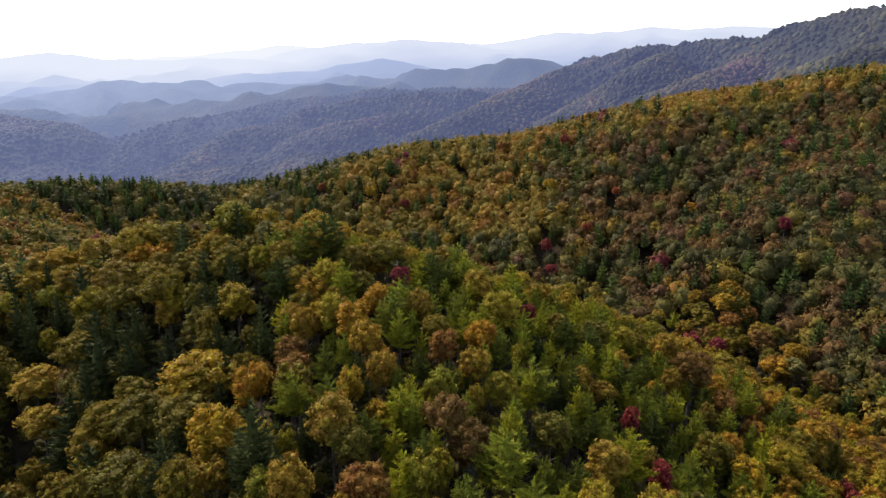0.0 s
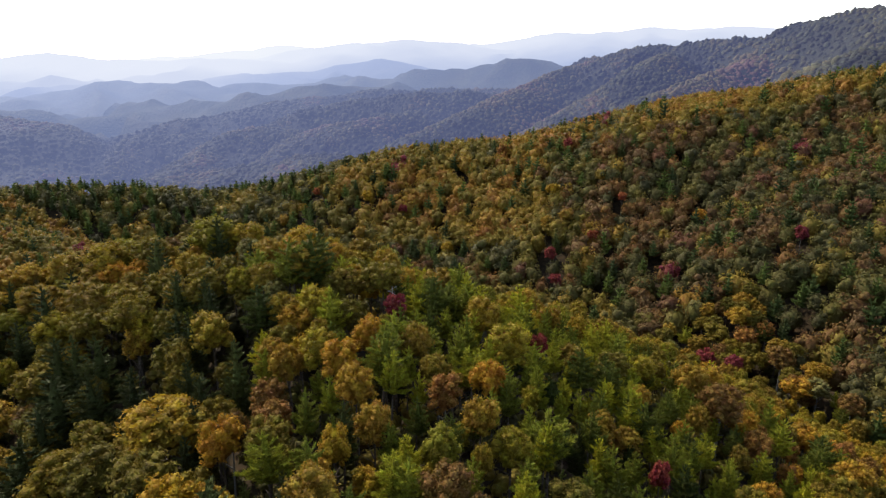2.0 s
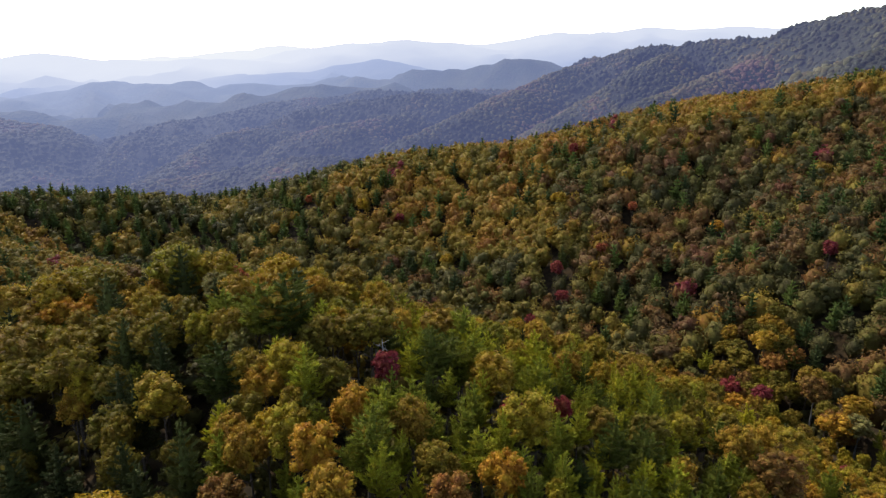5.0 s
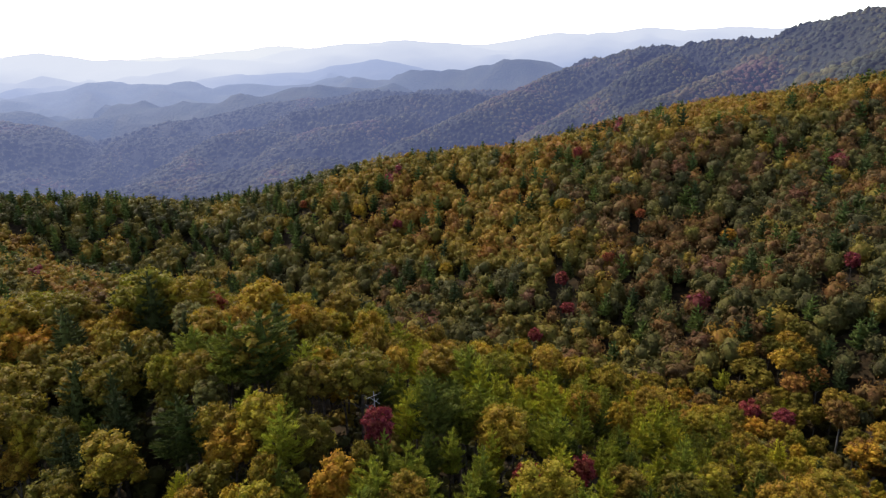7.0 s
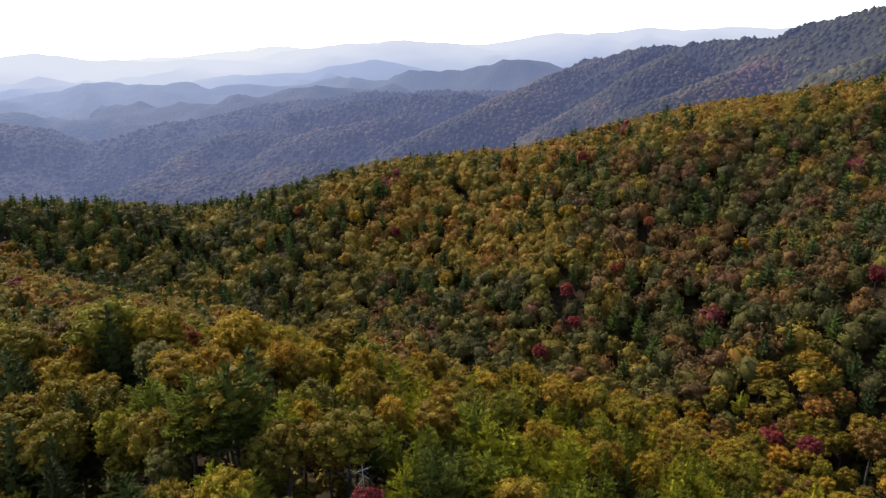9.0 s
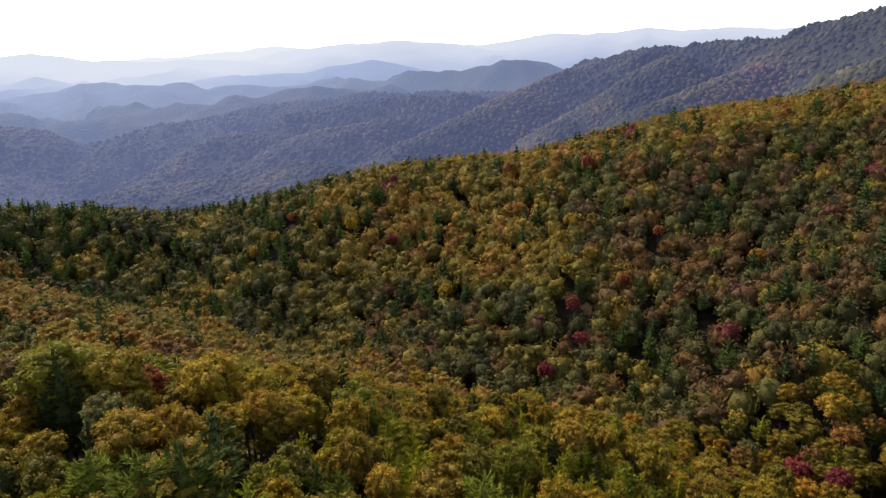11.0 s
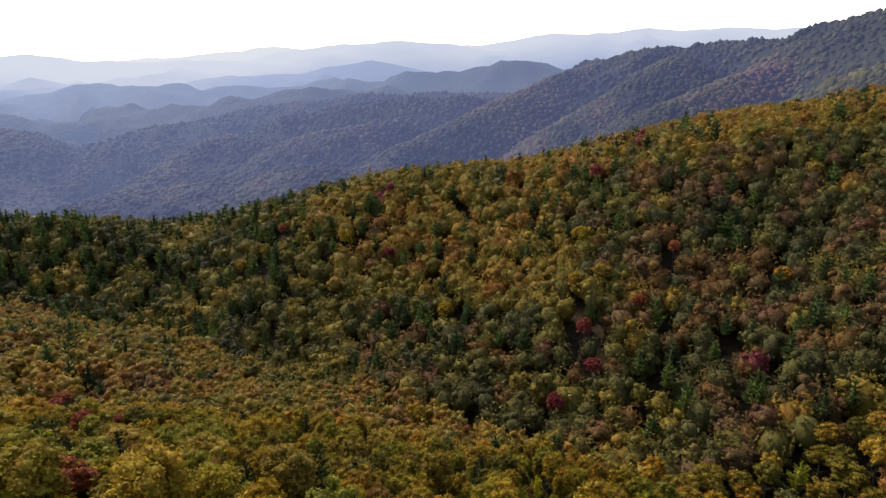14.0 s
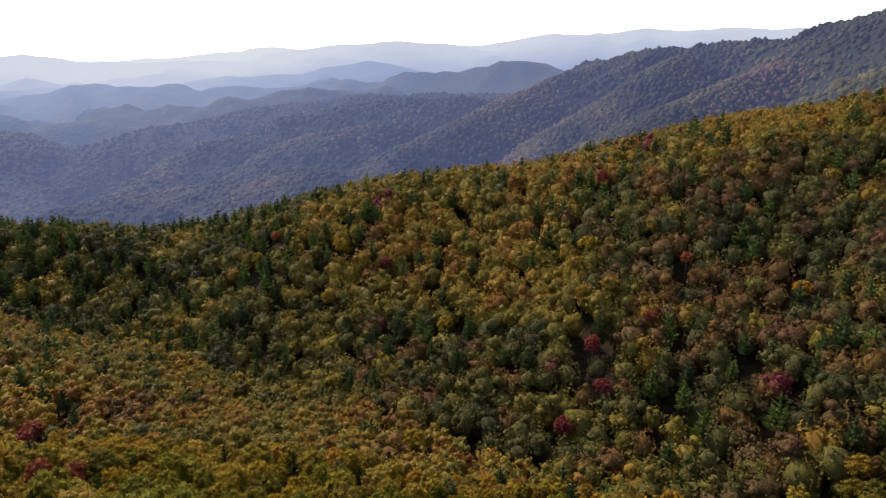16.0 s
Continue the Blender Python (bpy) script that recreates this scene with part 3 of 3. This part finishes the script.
for x, y, small in zip(wx, wy, young):
    if small != (y < hollow(x)) or y > (488 if x < -60 else 466):
        continue
    if nearby(x, y) or abs(x) > 26 + 0.65 * y or any((x - a) ** 2 + (y - b) ** 2 < 23 for _, a, b in MARKED):
        continue
    z = float(land(x, y))
    dark = float(smooth_noise(x / 40, y / 40, 31)) * (0.26 if small else 0.28) + (0.04 if x > 58 and y < 330 else 0.0) + (0.42 if x < -70 and y > hollow(x) else 0.0)
    s = float(np.clip(rng.lognormal(-0.03, 0.24), 0.6, 1.6)) * (0.98 if small else 1.22)
    if rng.uniform() < dark * 0.75:
        s = min(1.15, 0.8 * s)
        needled.append((x, y, z + 12.8 - 13.6 * s * rng.uniform(0.94, 1.04), s, rng.uniform(0, 6.28), rng.uniform(), rng.integers(4)))
    else:
        beyond = y - hollow(x)
        if beyond < 0:
            t = float(np.clip(0.20 + 0.56 * float(smooth_noise(x / 18, y / 18, 41)) + rng.uniform(-0.24, 0.24), 0.04, 0.88))
        else:
            t = 0.46 * rng.uniform() + 0.58 * float(smooth_noise(x / 26, y / 26, 41)) - 0.12 - 0.08 * math.exp(-((beyond - 30) / 45) ** 2) * (x < 30) - 0.13 * (x < -70)
            if -60 < x < 55 and beyond > 50:
                t += 0.07
            if y > 372 and x > 30:
                t = 0.40 + 0.42 * rng.uniform() if rng.uniform() < 0.55 else t
            # Dark and brown tints; on the right slope they partly stand in for shade.
            elif (x > 40 or (x > -30 and beyond < 60)) and rng.uniform() < (0.14 if x < 50 and beyond > 60 else 0.6 if x < 65 else 0.92):
                t = (rng.uniform(0.83, 0.95), rng.uniform(0.24, 0.44), rng.uniform(0.0, 0.2))[int(rng.choice(3, p=(0.40, 0.10, 0.50)))]
        t = 1.0 if rng.uniform() < 0.003 else min(0.95, max(0.0, t))
        leafy.append((x, y, z + 12.6 - 13.0 * s * rng.uniform(0.92, 1.04), s, rng.uniform(0, 6.28), t, rng.integers(10, 16) if small else rng.integers(10)))
PLAIN_CROWN = [broad_crown(180 + k, 120, 0.8, level=0, lobes=8, wide=4.2, high=13.2, lobe=(0.22, 0.36), ruffle=0.5, core=0.84, tallness=(0.85, 1.15), rough=0.16) for k in range(5)]
around = []
ax, ay = spots_over(-240, 240, -70, 300, 7.8, rng)
for x, y in zip(ax, ay):
    if nearby(x, y) or (y >= 10 and abs(x) <= 26 + 0.65 * y):
        continue
    around.append((x, y, float(land(x, y)), float(np.clip(rng.normal(1.05, 0.2), 0.7, 1.4)), rng.uniform(0, 6.28), 0.9 * rng.uniform() ** 1.2, rng.integers(5)))
wood("surrounding_wood", PLAIN_CROWN, around, WOODS, "mixed autumn woodland closing in round the knoll")
wood("broadleaf_wood", BROAD, leafy, WOODS, "autumn broadleaf woodland in green, gold and rust")
wood("conifer_wood", NEEDLE, needled, DARK_WOODS, "dark green conifers scattered through the woodland")


# ---- understorey ----
rng = np.random.default_rng(21)
SHRUB = [broad_crown(300 + k, 44, 0.6, level=0, lobes=3, wide=2.2, high=3.0 + 0.6 * k, lobe=(0.4, 0.6), ruffle=0.6, core=0.7) for k in range(4)]
ux, uy = spots_over(-95, 105, 44, 236, 4.4, rng)
brush = []
for x, y in zip(ux, uy):
    if nearby(x, y):
        brush.append((x, y, float(land(x, y)) - 0.6, rng.uniform(0.7, 1.2), rng.uniform(0, 6.28), 0.45 * rng.uniform() ** 1.6, rng.integers(4)))
wood("understorey", SHRUB, brush, WOODS, "young trees and shrubs filling the gaps below the canopy")


# ---- hills of the distance ----
def far_hill(name, crest, slope, label, clump=0.0, step=9.0, reach=520, seed=1, cell=14.0, rough=38.0, wave=150.0, low=PLAIN, gold=0.0):
    """A backdrop hill: slopes falling from a winding crest, cut by gullies, with a canopy of tree clumps."""
    rng = np.random.default_rng(seed)
    c = np.array(crest, float)
    s = np.r_[0, np.cumsum(np.hypot(*np.diff(c[:, :2], axis=0).T))]
    t = np.arange(0, s[-1], max(8.0, s[-1] / 200))
    line = np.stack([np.interp(t, s, c[:, k]) for k in range(3)], -1)
    line[:, 2] += (3.0 if clump else 7.0) * fractal(t / (60 if clump else 120), t * 0, seed, 3)
    line[1:-1] = (line[:-2] + 2 * line[1:-1] + line[2:]) / 4

    def height(x, y):
        x, y = np.asarray(x, float), np.asarray(y, float)
        best = np.full(x.shape, -1e9)
        away = np.full(x.shape, 1e9)
        along = np.zeros(x.shape)
        for k, (a, b, z) in enumerate(line):
            d = np.hypot(x - a, y - b)
            best = np.maximum(best, z - slope * (np.sqrt(d * d + 900) - 30))
            along = np.where(d < away, t[k], along)
            away = np.minimum(away, d)
        along = along + 0.5 * away + wave * 0.8 * fractal(x / wave, y / wave, seed, 3)
        gully = np.abs(smooth_noise(along / wave * 1.1, away / (wave * 5), seed) - 0.5) * 2
        return best + rough * (0.12 - gully) * np.clip(away / 110, 0, 1) + (0.14 if clump else 0.45) * rough * fractal(x / (wave * 0.4), y / (wave * 0.4), seed + 5, 3)

    x0, y0 = line[:, 0].min() - reach, line[:, 1].min() - reach
    x1, y1 = line[:, 0].max() + reach, line[:, 1].max() + reach * 0.45
    gx, gy = np.arange(x0, x1, cell), np.arange(y0, y1, cell)
    z = height(*np.meshgrid(gx, gy))
    v, q = sheet(gx, gy, z)
    floor = np.maximum(PLAIN - 2, land(v[:, 0], v[:, 1]) - 4)
    q = q[(v[q, 2] > floor[q]).any(1)]
    use = np.unique(q)
    back = np.zeros(len(v), int)
    back[use] = np.arange(len(use))
    v, q = v[use], back[q]
    # Slope and clumps share a leaf material that glows in the haze colour.
    leaves = foliage(name + "_hazed_canopy", FAR_STOPS, by_object=False, haze=True, grain=0.14 if clump else 0.03, mottle=0.65)
    # Slopes under clumps are tinted dark, standing in for shade between the trees.
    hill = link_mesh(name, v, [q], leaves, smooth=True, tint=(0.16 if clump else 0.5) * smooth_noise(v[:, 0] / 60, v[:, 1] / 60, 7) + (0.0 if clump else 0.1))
    tagged(hill, label, "hill", kind="structure")
    if not clump:
        return
    cx, cy = spots_over(x0, x1, y0, y1, step, rng)
    cz = height(cx, cy)
    near = height(cx - cx / np.hypot(cx, cy) * 20, cy - cy / np.hypot(cx, cy) * 20)
    ok = (cz > low) & (cz > land(cx, cy) + 2) & (np.abs(cx) < 0.66 * cy + 20) & (cz - near > -9)
    a = np.arange(5) * 2 * math.pi / 5
    iv = np.concatenate([np.stack([np.cos(a), np.sin(a), a * 0 - 0.15], -1), np.stack([0.72 * np.cos(a + 0.63), 0.72 * np.sin(a + 0.63), a * 0 + 0.62], -1), [(0, 0, 1)]])
    k = np.arange(5)
    nxt = (k + 1) % 5
    fc = np.concatenate([np.stack([k, nxt, k + 5], -1), np.stack([nxt, nxt + 5, k + 5], -1), np.stack([k + 5, nxt + 5, k * 0 + 10], -1)])
    groups, tint = [], []
    for x, y, h in zip(cx[ok], cy[ok], cz[ok]):
        r = clump * float(np.clip(rng.lognormal(0.06, 0.32), 0.5, 1.9))
        groups.append(((x, y, h - r * 0.45) + iv * (r * rng.uniform(0.8, 1.2), r, r * rng.uniform(0.7, 1.1)) * (1 + rng.uniform(-0.28, 0.28, (len(iv), 1))), fc))
        # gold puts sunlight into the tint: paler on lit ribs, darker on the shoulder.
        tint.append(np.full(len(iv), min(1.0, max(0.0, 0.3 * rng.uniform() + 0.9 * float(smooth_noise(x / 38, y / 60, 13)) + 0.7 * float(smooth_noise(x / 120, y / 120, 19)) - 0.5 + gold))))
    v, f = pack(groups)
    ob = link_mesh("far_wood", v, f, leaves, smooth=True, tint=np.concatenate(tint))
    tagged(ob, "dense distant woods covering a hazy hill", "woodland", kind="stuff")


FAR_STOPS = [(0.0, (0.022, 0.026, 0.018)), (0.3, (0.048, 0.050, 0.025)), (0.6, (0.086, 0.078, 0.030)), (0.85, (0.128, 0.094, 0.042)), (1.0, (0.136, 0.080, 0.052))]
# The haze on all these hills is emission in their canopy materials.
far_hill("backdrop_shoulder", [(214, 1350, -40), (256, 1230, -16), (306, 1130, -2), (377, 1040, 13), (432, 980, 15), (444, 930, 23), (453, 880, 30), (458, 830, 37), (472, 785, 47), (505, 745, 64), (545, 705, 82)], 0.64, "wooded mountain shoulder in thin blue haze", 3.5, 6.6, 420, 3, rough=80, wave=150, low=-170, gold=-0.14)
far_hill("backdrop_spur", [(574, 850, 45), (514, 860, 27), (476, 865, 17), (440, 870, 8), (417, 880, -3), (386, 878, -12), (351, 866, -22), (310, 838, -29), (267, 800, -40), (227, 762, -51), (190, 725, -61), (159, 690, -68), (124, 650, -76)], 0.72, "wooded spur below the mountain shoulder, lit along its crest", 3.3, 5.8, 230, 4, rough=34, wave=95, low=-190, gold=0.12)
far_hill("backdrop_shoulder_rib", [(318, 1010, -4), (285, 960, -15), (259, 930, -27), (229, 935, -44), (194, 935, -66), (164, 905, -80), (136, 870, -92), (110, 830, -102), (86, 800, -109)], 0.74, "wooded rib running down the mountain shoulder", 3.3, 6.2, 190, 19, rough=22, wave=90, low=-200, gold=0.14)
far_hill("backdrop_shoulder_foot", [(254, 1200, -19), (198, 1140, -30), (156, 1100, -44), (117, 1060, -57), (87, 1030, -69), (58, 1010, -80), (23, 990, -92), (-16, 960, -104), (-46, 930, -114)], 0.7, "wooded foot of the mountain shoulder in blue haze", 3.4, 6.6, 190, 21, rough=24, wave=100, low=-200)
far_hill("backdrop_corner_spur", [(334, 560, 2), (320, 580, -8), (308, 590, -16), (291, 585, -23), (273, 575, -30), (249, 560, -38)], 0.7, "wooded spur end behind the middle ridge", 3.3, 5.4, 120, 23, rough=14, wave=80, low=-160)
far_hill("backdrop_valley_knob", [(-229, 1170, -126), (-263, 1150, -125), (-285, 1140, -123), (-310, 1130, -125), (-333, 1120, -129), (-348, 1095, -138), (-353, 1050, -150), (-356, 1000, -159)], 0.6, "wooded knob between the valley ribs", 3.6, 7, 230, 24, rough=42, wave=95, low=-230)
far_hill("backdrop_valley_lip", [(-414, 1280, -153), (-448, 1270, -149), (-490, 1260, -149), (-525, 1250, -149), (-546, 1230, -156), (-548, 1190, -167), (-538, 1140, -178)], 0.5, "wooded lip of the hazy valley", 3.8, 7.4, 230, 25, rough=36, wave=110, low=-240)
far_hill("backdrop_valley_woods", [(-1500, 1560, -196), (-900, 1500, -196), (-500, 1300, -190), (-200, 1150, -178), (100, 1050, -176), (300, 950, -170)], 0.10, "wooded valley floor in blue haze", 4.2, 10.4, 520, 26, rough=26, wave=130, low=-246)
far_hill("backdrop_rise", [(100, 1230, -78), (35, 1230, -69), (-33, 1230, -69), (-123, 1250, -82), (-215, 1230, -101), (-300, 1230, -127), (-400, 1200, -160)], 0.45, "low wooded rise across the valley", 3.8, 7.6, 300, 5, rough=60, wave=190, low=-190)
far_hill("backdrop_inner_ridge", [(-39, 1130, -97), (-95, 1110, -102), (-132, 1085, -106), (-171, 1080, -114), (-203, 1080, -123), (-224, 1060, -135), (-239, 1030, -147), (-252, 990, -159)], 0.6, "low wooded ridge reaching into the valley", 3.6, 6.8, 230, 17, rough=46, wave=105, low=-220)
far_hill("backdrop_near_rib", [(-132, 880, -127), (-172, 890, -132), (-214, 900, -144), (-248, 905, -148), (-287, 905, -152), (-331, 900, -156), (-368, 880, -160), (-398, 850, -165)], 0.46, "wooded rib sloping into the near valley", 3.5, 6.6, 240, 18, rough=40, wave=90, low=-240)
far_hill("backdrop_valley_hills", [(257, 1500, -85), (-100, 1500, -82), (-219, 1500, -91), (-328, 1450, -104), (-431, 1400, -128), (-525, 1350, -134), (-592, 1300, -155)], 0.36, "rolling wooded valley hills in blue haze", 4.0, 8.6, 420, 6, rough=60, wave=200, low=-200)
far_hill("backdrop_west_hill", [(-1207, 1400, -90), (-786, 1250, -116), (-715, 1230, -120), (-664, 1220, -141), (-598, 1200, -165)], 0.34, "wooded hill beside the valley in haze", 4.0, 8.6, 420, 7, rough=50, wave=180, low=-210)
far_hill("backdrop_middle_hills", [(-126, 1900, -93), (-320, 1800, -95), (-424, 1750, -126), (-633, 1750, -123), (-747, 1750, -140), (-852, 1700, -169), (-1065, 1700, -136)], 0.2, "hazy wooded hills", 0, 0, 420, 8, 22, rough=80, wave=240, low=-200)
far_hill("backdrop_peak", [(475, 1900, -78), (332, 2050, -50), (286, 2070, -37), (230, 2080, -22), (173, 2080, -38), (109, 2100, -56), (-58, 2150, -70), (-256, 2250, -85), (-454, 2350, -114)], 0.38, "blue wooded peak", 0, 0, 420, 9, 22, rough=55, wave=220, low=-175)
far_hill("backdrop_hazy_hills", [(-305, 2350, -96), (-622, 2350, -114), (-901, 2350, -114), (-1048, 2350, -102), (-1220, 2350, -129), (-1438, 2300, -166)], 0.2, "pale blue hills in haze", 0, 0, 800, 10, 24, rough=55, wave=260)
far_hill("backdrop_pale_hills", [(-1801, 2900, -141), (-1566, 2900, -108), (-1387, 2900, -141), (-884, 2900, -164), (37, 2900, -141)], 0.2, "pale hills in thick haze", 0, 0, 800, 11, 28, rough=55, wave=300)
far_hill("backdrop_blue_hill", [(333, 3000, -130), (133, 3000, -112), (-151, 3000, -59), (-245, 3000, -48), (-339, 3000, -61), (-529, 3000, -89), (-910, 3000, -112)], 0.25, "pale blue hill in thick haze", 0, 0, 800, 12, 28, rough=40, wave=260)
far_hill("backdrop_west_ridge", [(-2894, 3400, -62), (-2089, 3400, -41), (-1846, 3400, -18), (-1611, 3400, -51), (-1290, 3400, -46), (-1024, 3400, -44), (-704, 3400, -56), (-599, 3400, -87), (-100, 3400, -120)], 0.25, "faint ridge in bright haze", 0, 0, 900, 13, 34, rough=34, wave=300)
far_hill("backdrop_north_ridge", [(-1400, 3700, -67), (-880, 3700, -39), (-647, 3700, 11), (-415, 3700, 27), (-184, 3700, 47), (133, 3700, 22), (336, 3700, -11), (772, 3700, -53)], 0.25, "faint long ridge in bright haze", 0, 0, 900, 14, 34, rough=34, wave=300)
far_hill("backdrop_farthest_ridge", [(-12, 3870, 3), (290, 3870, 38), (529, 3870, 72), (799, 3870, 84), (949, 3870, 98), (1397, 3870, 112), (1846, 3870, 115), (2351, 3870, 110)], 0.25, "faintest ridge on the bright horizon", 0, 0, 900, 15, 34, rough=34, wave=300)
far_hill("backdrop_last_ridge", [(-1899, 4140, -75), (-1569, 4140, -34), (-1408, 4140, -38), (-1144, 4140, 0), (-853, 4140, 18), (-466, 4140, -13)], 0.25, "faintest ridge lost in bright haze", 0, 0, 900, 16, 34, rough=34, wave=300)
